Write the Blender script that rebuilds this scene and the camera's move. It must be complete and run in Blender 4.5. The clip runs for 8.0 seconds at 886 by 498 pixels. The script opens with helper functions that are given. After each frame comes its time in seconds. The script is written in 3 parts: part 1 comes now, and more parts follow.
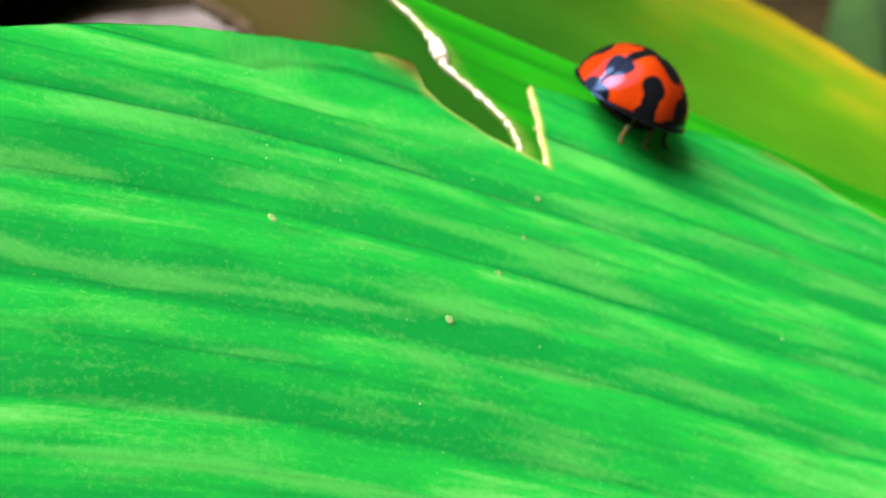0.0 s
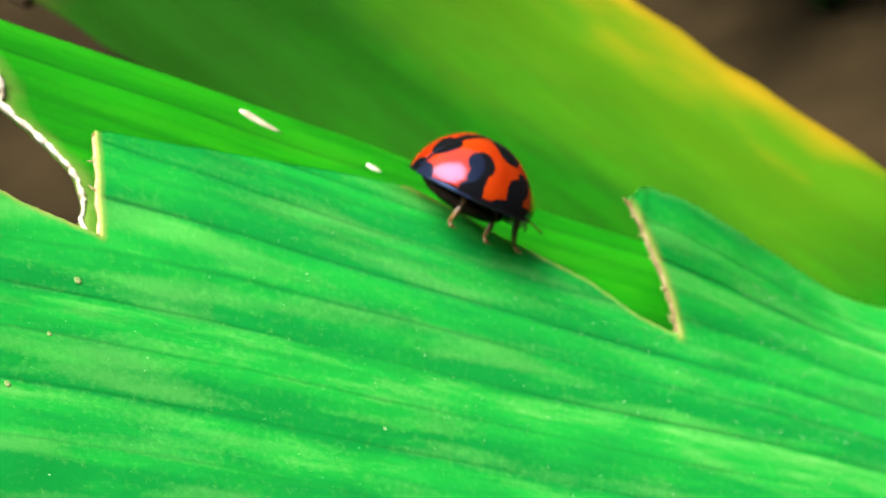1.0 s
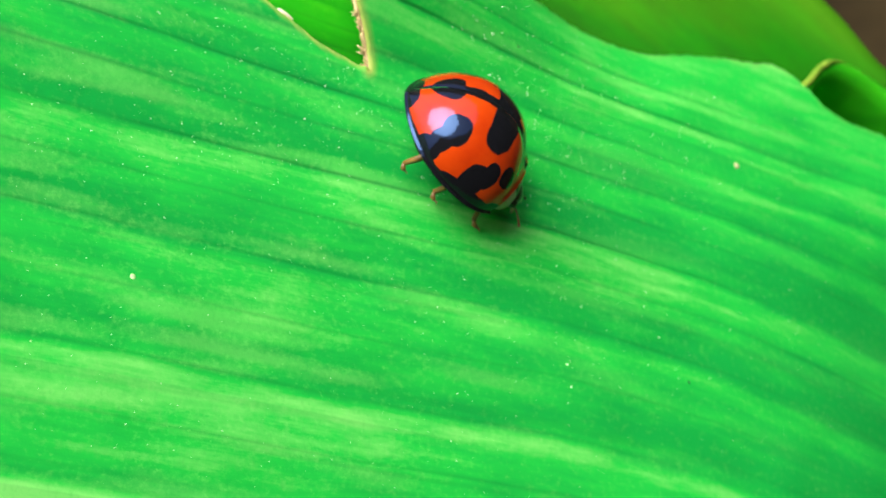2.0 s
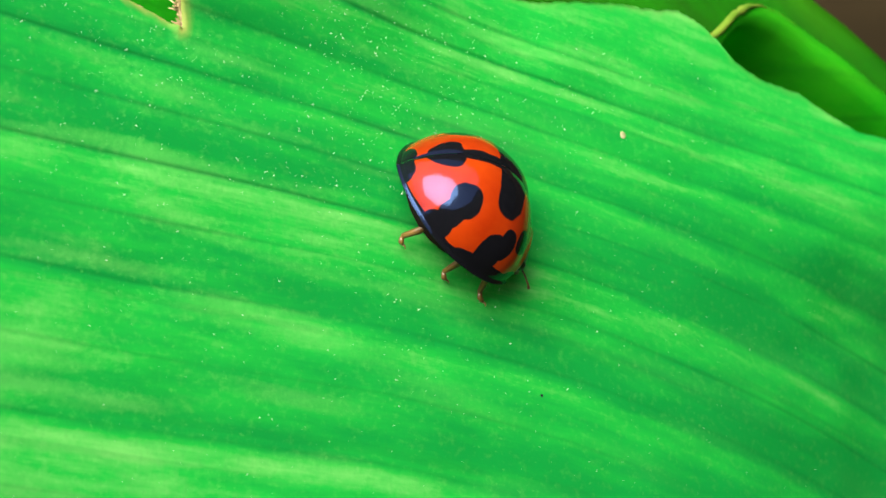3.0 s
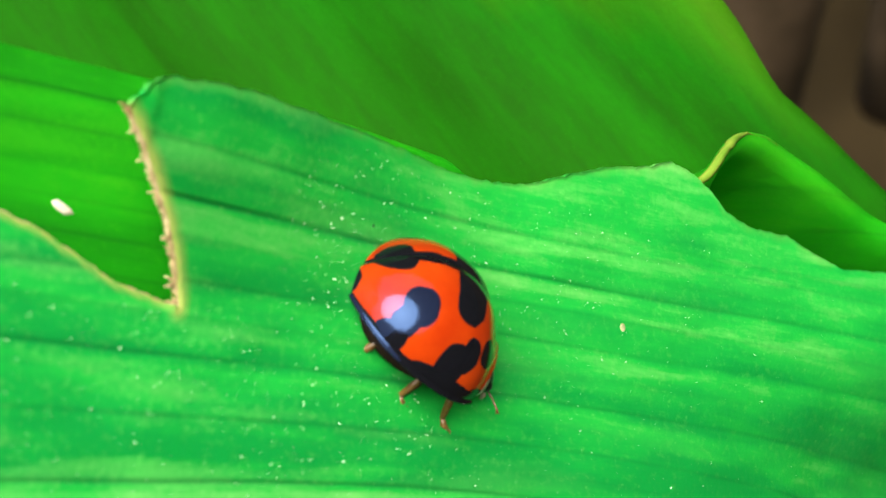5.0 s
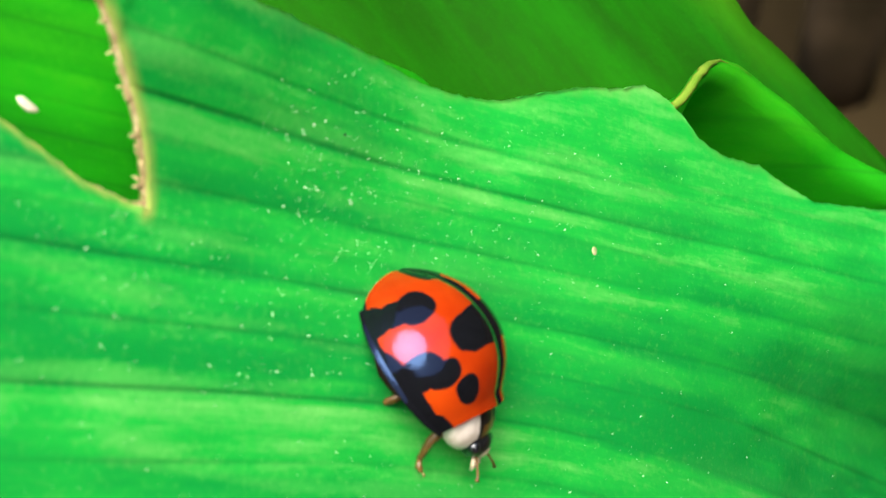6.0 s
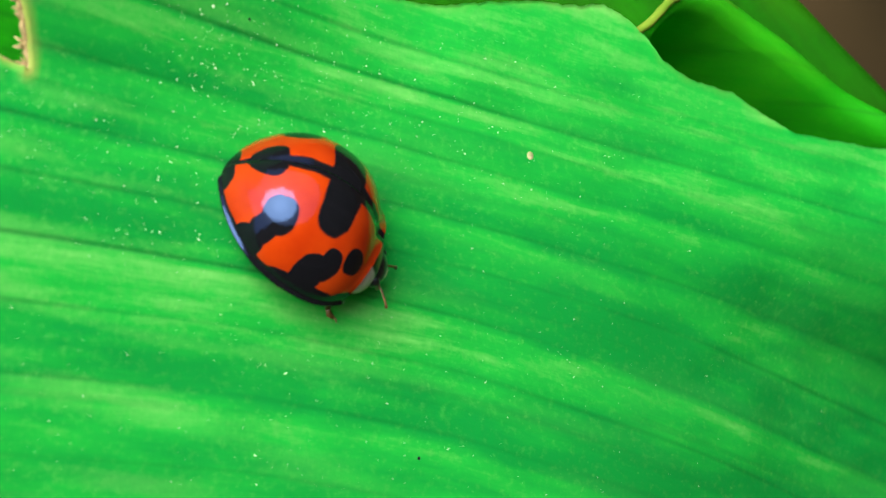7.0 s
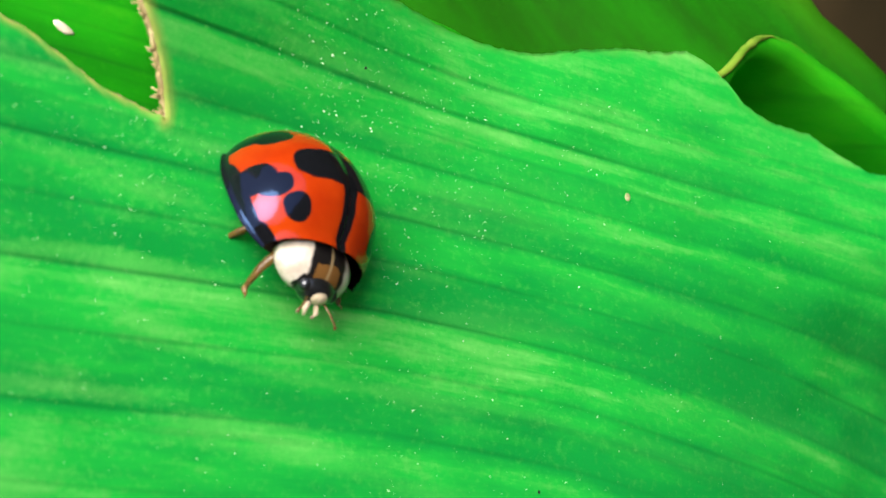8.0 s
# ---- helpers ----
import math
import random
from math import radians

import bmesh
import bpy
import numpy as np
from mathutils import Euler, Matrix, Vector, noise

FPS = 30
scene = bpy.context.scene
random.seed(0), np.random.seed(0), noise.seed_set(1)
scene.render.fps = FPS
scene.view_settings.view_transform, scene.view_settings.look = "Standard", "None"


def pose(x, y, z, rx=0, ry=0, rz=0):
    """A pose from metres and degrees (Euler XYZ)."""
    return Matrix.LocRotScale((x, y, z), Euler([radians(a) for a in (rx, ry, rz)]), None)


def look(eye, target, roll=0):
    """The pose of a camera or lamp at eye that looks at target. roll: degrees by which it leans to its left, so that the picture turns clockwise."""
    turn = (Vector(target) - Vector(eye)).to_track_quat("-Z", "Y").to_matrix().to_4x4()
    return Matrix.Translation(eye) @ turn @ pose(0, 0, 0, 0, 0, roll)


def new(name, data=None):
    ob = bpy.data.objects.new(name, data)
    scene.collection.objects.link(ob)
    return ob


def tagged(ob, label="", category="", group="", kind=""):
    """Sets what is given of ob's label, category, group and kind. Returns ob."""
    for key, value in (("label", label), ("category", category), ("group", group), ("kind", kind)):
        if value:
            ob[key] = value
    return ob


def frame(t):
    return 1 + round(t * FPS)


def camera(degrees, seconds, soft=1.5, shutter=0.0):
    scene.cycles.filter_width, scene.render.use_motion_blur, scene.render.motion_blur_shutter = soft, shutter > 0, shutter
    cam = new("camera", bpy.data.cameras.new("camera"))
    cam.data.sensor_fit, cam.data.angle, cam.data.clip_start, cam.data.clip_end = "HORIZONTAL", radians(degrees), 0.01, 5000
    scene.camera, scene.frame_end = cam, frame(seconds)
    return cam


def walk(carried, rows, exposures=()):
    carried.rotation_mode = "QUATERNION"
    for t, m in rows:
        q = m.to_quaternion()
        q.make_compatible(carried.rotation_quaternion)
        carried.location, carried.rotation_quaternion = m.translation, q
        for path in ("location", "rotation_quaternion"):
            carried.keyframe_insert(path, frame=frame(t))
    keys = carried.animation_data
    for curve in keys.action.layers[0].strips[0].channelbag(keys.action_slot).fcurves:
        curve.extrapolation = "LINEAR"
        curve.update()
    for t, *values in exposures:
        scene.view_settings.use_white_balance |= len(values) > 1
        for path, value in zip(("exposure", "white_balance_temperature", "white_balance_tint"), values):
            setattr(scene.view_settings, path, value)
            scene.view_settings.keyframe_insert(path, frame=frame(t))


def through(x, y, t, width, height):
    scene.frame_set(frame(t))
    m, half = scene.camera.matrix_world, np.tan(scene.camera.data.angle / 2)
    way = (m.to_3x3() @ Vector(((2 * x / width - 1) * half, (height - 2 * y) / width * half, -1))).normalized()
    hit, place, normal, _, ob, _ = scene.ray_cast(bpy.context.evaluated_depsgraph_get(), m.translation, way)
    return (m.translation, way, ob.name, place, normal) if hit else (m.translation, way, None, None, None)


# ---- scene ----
MM = 0.001

# ---- camera and its path ----
cam = camera(20, 8.0, soft=1.6)
cam.data.dof.use_dof = True
cam.data.dof.focus_distance = 0.0632
cam.data.dof.aperture_fstop = 215
PATH = [
    (0.0, -0.01482, -0.08085, 0.26595, 64.79, 13.85, -3.82),
    (0.3, -0.01196, -0.07844, 0.26430, 64.50, 13.69, -3.76),
    (0.5, -0.00791, -0.07565, 0.26404, 62.54, 13.2, -2.86),
    (0.8, -0.00281, -0.06963, 0.26550, 60.17, 12.80, -2.93),
    (1.0, -0.0004, -0.06675, 0.26604, 59.24, 13.03, -3.21),
    (1.2, 0.00108, -0.06383, 0.26426, 57.99, 11.36, -3.46),
    (1.5, 0.00339, -0.05769, 0.26429, 53.62, 8.73, -2.66),
    (2.0, 0.00957, -0.05561, 0.25975, 51.68, 8.9, 0.3),
    (2.2, 0.01282, -0.05424, 0.25828, 50.95, 9.41, 1.66),
    (3.3, 0.01386, -0.03782, 0.25815, 42.77, 4.56, 2.25),
    (3.5, 0.01322, -0.03418, 0.2582, 40.66, 3.18, 1.83),
    (3.8, 0.01275, -0.03196, 0.26001, 38.85, 2.35, 1.64),
    (4.0, 0.01309, -0.03228, 0.26074, 38.77, 2.77, 1.62),
    (4.3, 0.00990, -0.02850, 0.26203, 36.48, 0.75, 0.31),
    (4.5, 0.0086, -0.02641, 0.26336, 35.16, -0.2, -0.12),
    (4.7, 0.00693, -0.02634, 0.26317, 35.91, 0.04, -1.77),
    (5.8, 0.0029, -0.02459, 0.26177, 34.5, -2.59, -3.18),
    (6.0, 0.00383, -0.0265, 0.26069, 35.51, -2.37, -2.68),
    (6.2, 0.00948, -0.02693, 0.26176, 34.48, -0.24, 1.85),
    (6.3, 0.01229, -0.02845, 0.26103, 35.37, 1.49, 3.26),
    (6.5, 0.01741, -0.03153, 0.25987, 36.94, 4.85, 5.51),
    (6.8, 0.01702, -0.03144, 0.26026, 37.22, 4.54, 5.41),
    (7.0, 0.01546, -0.03131, 0.26028, 37.22, 3.82, 4.79),
    (7.3, 0.01388, -0.03231, 0.26019, 38.07, 3.72, 3.53),
    (7.5, 0.01233, -0.03286, 0.25973, 38.76, 3.36, 2.35),
    (7.8, 0.01149, -0.03171, 0.26098, 38.27, 3.09, 2.49),
    (8.0, 0.0113, -0.03414, 0.26063, 39.84, 3.95, 2.13),
]
walk(cam, [(t, pose(*row)) for t, *row in PATH],
     exposures=[(0.0, 1.96), (0.5, 1.98), (1.0, 1.90), (1.5, 1.78), (2.0, 1.86), (3.3, 1.70), (4.5, 1.80), (6.0, 1.78), (7.0, 1.64), (8.0, 1.67)])

# ---- light: a bright hazy sky with a wide soft sun ----
SUN_FROM = Vector((-0.17, -0.23, 0.955)).normalized()
world = bpy.data.worlds.new("world")
scene.world = world
world.use_nodes = True
wn, wl = world.node_tree.nodes, world.node_tree.links
sky = wn.new("ShaderNodeTexSky")
sky.sky_type = 'NISHITA'
sky.sun_disc = False
sky.sun_elevation = math.asin(SUN_FROM.z)
sky.sun_rotation = math.atan2(SUN_FROM.x, SUN_FROM.y)
sky.air_density, sky.dust_density = 1.0, 3.0
wl.new(sky.outputs[0], wn["Background"].inputs["Color"])
wn["Background"].inputs["Strength"].default_value = 0.15
sun = new("sun", bpy.data.lights.new("sun", "SUN"))
sun.data.energy = 2.5
sun.data.angle = radians(43)
sun.data.color = (1.0, 0.97, 0.92)
sun.matrix_world = look(SUN_FROM * 5, (0, 0, 0))


# ---- materials ----
class Net:
    """A node material with short calls."""

    def __init__(self, name):
        self.mat = bpy.data.materials.new(name)
        self.mat.use_nodes = True
        self.t = self.mat.node_tree
        self.bsdf = self.t.nodes["Principled BSDF"]
        self.out = self.t.nodes["Material Output"]

    def node(self, kind, **sets):
        n = self.t.nodes.new(kind)
        for k, v in sets.items():
            setattr(n, k, v)
        return n

    def link(self, a, b):
        self.t.links.new(a, b)

    def put(self, socket, value):
        if isinstance(value, bpy.types.NodeSocket):
            self.link(value, socket)
        else:
            socket.default_value = value

    def math(self, op, a, b=0.0, clamp=False):
        n = self.node("ShaderNodeMath", operation=op, use_clamp=clamp)
        self.put(n.inputs[0], a)
        self.put(n.inputs[1], b)
        return n.outputs[0]

    def coords(self, stretch=(1, 1, 1), uv=False):
        c = self.node("ShaderNodeTexCoord")
        m = self.node("ShaderNodeMapping")
        self.link(c.outputs["UV" if uv else "Object"], m.inputs["Vector"])
        m.inputs["Scale"].default_value = stretch
        return m.outputs[0]

    def noise(self, vec, scale, detail=3.0, rough=0.55, distort=0.0):
        n = self.node("ShaderNodeTexNoise")
        self.link(vec, n.inputs["Vector"])
        n.inputs["Scale"].default_value = scale
        n.inputs["Detail"].default_value = detail
        n.inputs["Roughness"].default_value = rough
        n.inputs["Distortion"].default_value = distort
        return n.outputs["Fac"]

    def ramp(self, fac, stops, smooth=False):
        n = self.node("ShaderNodeValToRGB")
        n.color_ramp.interpolation = 'EASE' if smooth else 'LINEAR'
        while len(n.color_ramp.elements) < len(stops):
            n.color_ramp.elements.new(0.5)
        for e, (p, col) in zip(n.color_ramp.elements, stops):
            e.position = p
            e.color = (*col, 1) if len(col) == 3 else col
        self.put(n.inputs["Fac"], fac)
        return n.outputs["Color"]

    def mix(self, fac, a, b, blend='MIX'):
        n = self.node("ShaderNodeMix", data_type='RGBA', blend_type=blend)
        self.put(n.inputs["Factor"], fac)
        self.put(n.inputs["A"], (*a, 1) if isinstance(a, tuple) else a)
        self.put(n.inputs["B"], (*b, 1) if isinstance(b, tuple) else b)
        return n.outputs["Result"]

    def bump(self, height, strength, distance):
        n = self.node("ShaderNodeBump")
        n.inputs["Strength"].default_value = strength
        n.inputs["Distance"].default_value = distance
        self.link(height, n.inputs["Height"])
        self.link(n.outputs[0], self.bsdf.inputs["Normal"])
        return n.outputs[0]

    def set(self, **values):
        names = dict(color="Base Color", rough="Roughness", metal="Metallic", coat="Coat Weight", coat_rough="Coat Roughness",
                     spec="Specular IOR Level", sss="Subsurface Weight", trans="Transmission Weight", ior="IOR")
        for k, v in values.items():
            self.put(self.bsdf.inputs[names[k]], (*v, 1) if isinstance(v, tuple) and len(v) == 3 else v)
        return self


VEINS = (6.05, 5.1, 3.55, 2.05, -0.5, -3.5, -6.9, -10.3, -13.8)


def fan(x, y):
    """How far across the leaf a place lies, counted along the veins, which fan out slightly towards the base and the tip."""
    share = min(1.0, max(0.0, (3.0 - y) / 4.0))
    turn = 0.065 * min(x, 8.0) - 0.004 * max(-16.0 - x, 0.0) ** 2 - 0.08 * max(x - 14.0, 0.0)
    return y - share * turn


def leaf_material(name, dark, mid, light, vein, through, veins=(), pale=None, gloss=0.55, glow=0.4, patch=(0.35, 0.452, 0.57), ribs=1.0, shine=0.2):
    """A thin leaf whose veins run along x: dark grooves with a pale strip under each, painted partly as pleat shading,
    mottled patches, light passing through.
    The mesh attribute "across" counts millimetres over the veins."""
    m = Net(name)
    sep = m.node("ShaderNodeSeparateXYZ")
    m.link(m.coords((1, 1, 1)), sep.inputs[0])
    x = m.math('MULTIPLY', sep.outputs["X"], 1000.0)
    if veins:
        y = m.node("ShaderNodeAttribute", attribute_name="across").outputs["Fac"]
    else:
        y = m.math('MULTIPLY', sep.outputs["Y"], 1000.0)
    joined = m.node("ShaderNodeCombineXYZ")
    m.put(joined.inputs[0], sep.outputs["X"])
    m.put(joined.inputs[1], m.math('MULTIPLY', y, 0.001))
    m.put(joined.inputs[2], sep.outputs["Z"])

    def along(stretch):
        p = m.node("ShaderNodeMapping")
        m.link(joined.outputs[0], p.inputs["Vector"])
        p.inputs["Scale"].default_value = stretch
        return p.outputs[0]

    band = m.noise(along((22, 300, 60)), 1.0, 2, 0.5)
    patches = m.noise(along((230, 1250, 300)), 1.0, 4, 0.62, 0.15)
    streak = m.noise(along((45, 2600, 500)), 1.0, 3, 0.6)
    cells = m.noise(along((6500, 3800, 5000)), 1.0, 2, 0.7)
    grain = m.noise(along((4200, 5200, 5200)), 1.0, 3, 0.65)
    tone = m.math('ADD', m.math('MULTIPLY', band, 0.28), m.math('ADD', m.math('MULTIPLY', patches, 0.32), m.math('MULTIPLY', streak, 0.11)))
    tone = m.math('ADD', tone, m.math('MULTIPLY', m.math('ADD', cells, grain), 0.045))
    groove = None
    if veins:
        wob = m.math('MULTIPLY', m.math('SUBTRACT', m.noise(m.coords((50, 20, 20)), 1.0, 2), 0.5), 0.5)
        rough_edge = m.math('MULTIPLY', m.math('SUBTRACT', m.noise(along((500, 900, 500)), 1.0, 3), 0.5), 0.25)
        low, span = veins[-1] - 1.0, veins[0] - veins[-1] + 3.0
        b = m.math('DIVIDE', m.math('SUBTRACT', m.math('ADD', y, wob), low), span)
        soft_b = m.math('ADD', b, m.math('DIVIDE', rough_edge, span))

        def grey(v):
            return (v, v, v)

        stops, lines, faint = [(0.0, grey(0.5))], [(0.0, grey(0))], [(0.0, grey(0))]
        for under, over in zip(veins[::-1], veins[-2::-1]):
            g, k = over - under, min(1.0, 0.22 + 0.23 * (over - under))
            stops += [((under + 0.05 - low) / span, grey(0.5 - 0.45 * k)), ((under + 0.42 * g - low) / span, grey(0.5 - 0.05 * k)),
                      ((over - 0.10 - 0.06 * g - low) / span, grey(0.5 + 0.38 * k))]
            middle = under + 0.52 * g
            faint += [((middle - 0.06 - low) / span, grey(0)), ((middle - low) / span, grey(1)), ((middle + 0.06 - low) / span, grey(0))]
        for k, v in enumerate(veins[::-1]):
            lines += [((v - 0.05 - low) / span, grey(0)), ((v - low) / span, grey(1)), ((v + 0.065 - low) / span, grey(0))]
        # the leaf's own banding plus painted shade above, light below each vein
        banded_shade = m.ramp(soft_b, stops)
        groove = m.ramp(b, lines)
        tone = m.math('ADD', tone, m.math('MULTIPLY', m.math('SUBTRACT', banded_shade, 0.5), 0.165))
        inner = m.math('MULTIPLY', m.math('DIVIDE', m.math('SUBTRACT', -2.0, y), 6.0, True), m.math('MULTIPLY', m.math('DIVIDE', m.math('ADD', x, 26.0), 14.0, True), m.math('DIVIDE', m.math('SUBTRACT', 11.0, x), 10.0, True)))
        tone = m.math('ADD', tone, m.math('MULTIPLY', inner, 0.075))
        # shade of the bent-down tip, painted into the leaf's tone
        tip_shade = m.math('MULTIPLY', m.math('DIVIDE', m.math('SUBTRACT', x, 12.0), 14.0, True), m.math('DIVIDE', m.math('SUBTRACT', 1.5, y), 4.0, True))
        tone = m.math('SUBTRACT', tone, m.math('MULTIPLY', tip_shade, 0.06))
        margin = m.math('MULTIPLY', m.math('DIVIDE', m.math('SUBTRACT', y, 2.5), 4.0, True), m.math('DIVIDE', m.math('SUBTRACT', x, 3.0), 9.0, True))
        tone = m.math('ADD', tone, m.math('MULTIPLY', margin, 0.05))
    else:
        tone = m.math('ADD', tone, 0.02)
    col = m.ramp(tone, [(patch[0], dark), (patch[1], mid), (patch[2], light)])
    if veins:
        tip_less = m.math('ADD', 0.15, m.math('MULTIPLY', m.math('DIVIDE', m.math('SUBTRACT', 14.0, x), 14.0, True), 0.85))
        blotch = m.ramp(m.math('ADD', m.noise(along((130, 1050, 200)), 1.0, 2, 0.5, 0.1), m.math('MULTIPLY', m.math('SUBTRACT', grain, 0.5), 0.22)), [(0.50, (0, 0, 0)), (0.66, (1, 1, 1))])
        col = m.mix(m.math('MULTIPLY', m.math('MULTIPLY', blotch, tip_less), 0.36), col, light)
    col = m.mix(m.math('MULTIPLY', m.math('SUBTRACT', cells, 0.50, True), 1.1, True), col, dark)
    col = m.mix(m.math('MULTIPLY', m.math('SUBTRACT', grain, 0.54, True), 0.8, True), col, light)
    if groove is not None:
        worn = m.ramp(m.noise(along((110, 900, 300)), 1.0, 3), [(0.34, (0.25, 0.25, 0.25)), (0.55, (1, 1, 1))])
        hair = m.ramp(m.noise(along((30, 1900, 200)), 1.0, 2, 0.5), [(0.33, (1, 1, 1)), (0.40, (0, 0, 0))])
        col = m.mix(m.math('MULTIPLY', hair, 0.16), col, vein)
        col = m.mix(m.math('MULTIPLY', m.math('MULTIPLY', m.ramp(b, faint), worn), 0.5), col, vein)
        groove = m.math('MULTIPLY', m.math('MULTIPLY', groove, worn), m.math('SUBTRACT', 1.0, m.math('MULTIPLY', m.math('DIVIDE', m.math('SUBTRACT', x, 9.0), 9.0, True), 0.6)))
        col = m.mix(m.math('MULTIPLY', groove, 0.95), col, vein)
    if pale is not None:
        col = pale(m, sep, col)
    dry = m.node("ShaderNodeAttribute", attribute_name="dry")
    ragged = m.math('MULTIPLY', dry.outputs["Fac"], m.math('ADD', 0.55, m.noise(m.coords((1500, 1500, 1500)), 1.0, 3)), True)
    col = m.mix(m.ramp(ragged, [(0.12, (0, 0, 0)), (0.6, (1, 1, 1))]), col, (0.36, 0.42, 0.09))
    rust = m.node("ShaderNodeAttribute", attribute_name="rust")
    brown = m.math('MULTIPLY', rust.outputs["Fac"], m.math('ADD', 0.4, m.noise(m.coords((700, 1300, 900)), 1.0, 3)), True)
    col = m.mix(m.ramp(brown, [(0.1, (0, 0, 0)), (0.75, (1, 1, 1))]), col, (0.10, 0.045, 0.004))
    speck = m.ramp(m.noise(m.coords((5200, 6600, 6000)), 1.0, 1), [(0.71, (0, 0, 0)), (0.77, (1, 1, 1))])
    col = m.mix(m.math('MULTIPLY', speck, 0.22), col, light)
    m.set(color=col, rough=m.math('ADD', gloss, m.math('MULTIPLY', m.math('SUBTRACT', grain, 0.5), 0.2)), spec=shine)
    relief = m.math('ADD', m.math('MULTIPLY', streak, 0.5 * ribs), m.math('ADD', m.math('MULTIPLY', cells, 0.5), m.math('MULTIPLY', grain, 0.6)))
    if groove is not None:
        relief = m.math('SUBTRACT', relief, m.math('MULTIPLY', groove, 0.9))
    m.bump(relief, 0.4, 0.00007)
    tr = m.node("ShaderNodeBsdfTranslucent")
    m.link(m.mix(0.6, col, through), tr.inputs["Color"])
    add = m.node("ShaderNodeMixShader")
    add.inputs[0].default_value = glow
    m.link(m.bsdf.outputs[0], add.inputs[1])
    m.link(tr.outputs[0], add.inputs[2])
    m.link(add.outputs[0], m.out.inputs["Surface"])
    return m.mat


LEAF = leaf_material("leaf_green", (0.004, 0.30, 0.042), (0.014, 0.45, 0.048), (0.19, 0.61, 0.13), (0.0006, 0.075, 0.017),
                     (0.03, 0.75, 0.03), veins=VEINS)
UNDER = leaf_material("leaf_under_green", (0.008, 0.23, 0.003), (0.013, 0.34, 0.004), (0.045, 0.44, 0.007), (0.004, 0.10, 0.003),
                      (0.03, 0.55, 0.005), veins=(9.2, 7.6, 6.0, 4.6, 3.0, 1.4))


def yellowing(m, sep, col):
    """The leaf turns yellow along one margin; shade is painted on its lower half and low-x end."""
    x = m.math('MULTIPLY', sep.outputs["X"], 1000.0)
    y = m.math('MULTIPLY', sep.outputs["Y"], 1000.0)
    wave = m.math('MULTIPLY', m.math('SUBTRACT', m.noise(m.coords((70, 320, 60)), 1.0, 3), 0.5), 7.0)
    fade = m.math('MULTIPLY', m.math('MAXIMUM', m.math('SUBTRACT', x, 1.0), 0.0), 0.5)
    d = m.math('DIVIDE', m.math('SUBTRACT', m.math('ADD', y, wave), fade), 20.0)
    lime = m.ramp(d, [(0.30, (0, 0, 0)), (0.58, (1, 1, 1))])
    gold = m.ramp(d, [(0.62, (0, 0, 0)), (0.78, (1, 1, 1))])
    col = m.mix(m.math('MULTIPLY', lime, 0.7), col, (0.062, 0.155, 0.002))
    # shade over the half below the midrib, painted as darker green
    shaded_half = m.ramp(d, [(0.12, (1, 1, 1)), (0.30, (0, 0, 0))])
    col = m.mix(m.math('MULTIPLY', shaded_half, 0.2), col, (0.013, 0.045, 0.001))
    col = m.mix(gold, col, (0.25, 0.165, 0.004))
    # painted shade on the stretch seen through the first bite
    shaded_end = m.math('DIVIDE', m.math('SUBTRACT', -12.0, m.math('ADD', x, wave)), 16.0, True)
    col = m.mix(m.math('MULTIPLY', shaded_end, 0.75), col, (0.006, 0.034, 0.001))
    withered = m.ramp(m.math('DIVIDE', m.math('SUBTRACT', -36.0, m.math('ADD', x, wave)), 8.0, True), [(0.1, (0, 0, 0)), (0.9, (1, 1, 1))])
    return m.mix(m.math('MULTIPLY', withered, 0.85), col, (0.045, 0.026, 0.008))


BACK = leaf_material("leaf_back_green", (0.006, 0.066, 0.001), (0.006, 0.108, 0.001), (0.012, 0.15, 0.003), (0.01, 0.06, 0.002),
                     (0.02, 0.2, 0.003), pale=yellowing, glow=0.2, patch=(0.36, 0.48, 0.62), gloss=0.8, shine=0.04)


def plain(name, base, other, scale=900.0, rough=0.6, relief=0.00005, **more):
    m = Net(name)
    n = m.noise(m.coords(), scale, 4, 0.6)
    m.set(color=m.ramp(n, [(0.35, base), (0.65, other)]), rough=rough, **more)
    m.bump(m.noise(m.coords(), scale * 4, 3), 0.4, relief)
    return m.mat


DRY = plain("dry_leaf_margin", (0.20, 0.14, 0.04), (0.52, 0.42, 0.20), 1500, 0.75)
FADED = plain("faded_margin", (0.07, 0.16, 0.010), (0.13, 0.20, 0.02), 1500, 0.85, spec=0.05)
WHITE_DRY = plain("bleached_margin", (0.36, 0.28, 0.17), (0.74, 0.68, 0.54), 1500, 0.7)
DUST = plain("pale_dust", (0.26, 0.52, 0.22), (0.52, 0.68, 0.44), 3000, 0.4)
CRUMB = plain("greenish_crumb", (0.16, 0.42, 0.10), (0.40, 0.55, 0.26), 3000, 0.6)
PINKISH = plain("pinkish_grain", (0.20, 0.27, 0.08), (0.44, 0.40, 0.22), 3000, 0.5)
BROWNISH = plain("brownish_grain", (0.10, 0.25, 0.05), (0.26, 0.31, 0.13), 3000, 0.7, spec=0.1)
SOIL = plain("soil", (0.005, 0.0038, 0.0014), (0.026, 0.0175, 0.007), 14, 1.0, relief=0.004, spec=0.05)
RUST = plain("rusty_margin", (0.10, 0.035, 0.006), (0.24, 0.11, 0.02), 1500, 0.8)
STALK = plain("dry_stalk", (0.026, 0.018, 0.008), (0.07, 0.046, 0.024), 90, 0.9, spec=0.1)
LITTER = plain("dry_litter", (0.07, 0.055, 0.05), (0.15, 0.125, 0.12), 60, 0.9, spec=0.1)
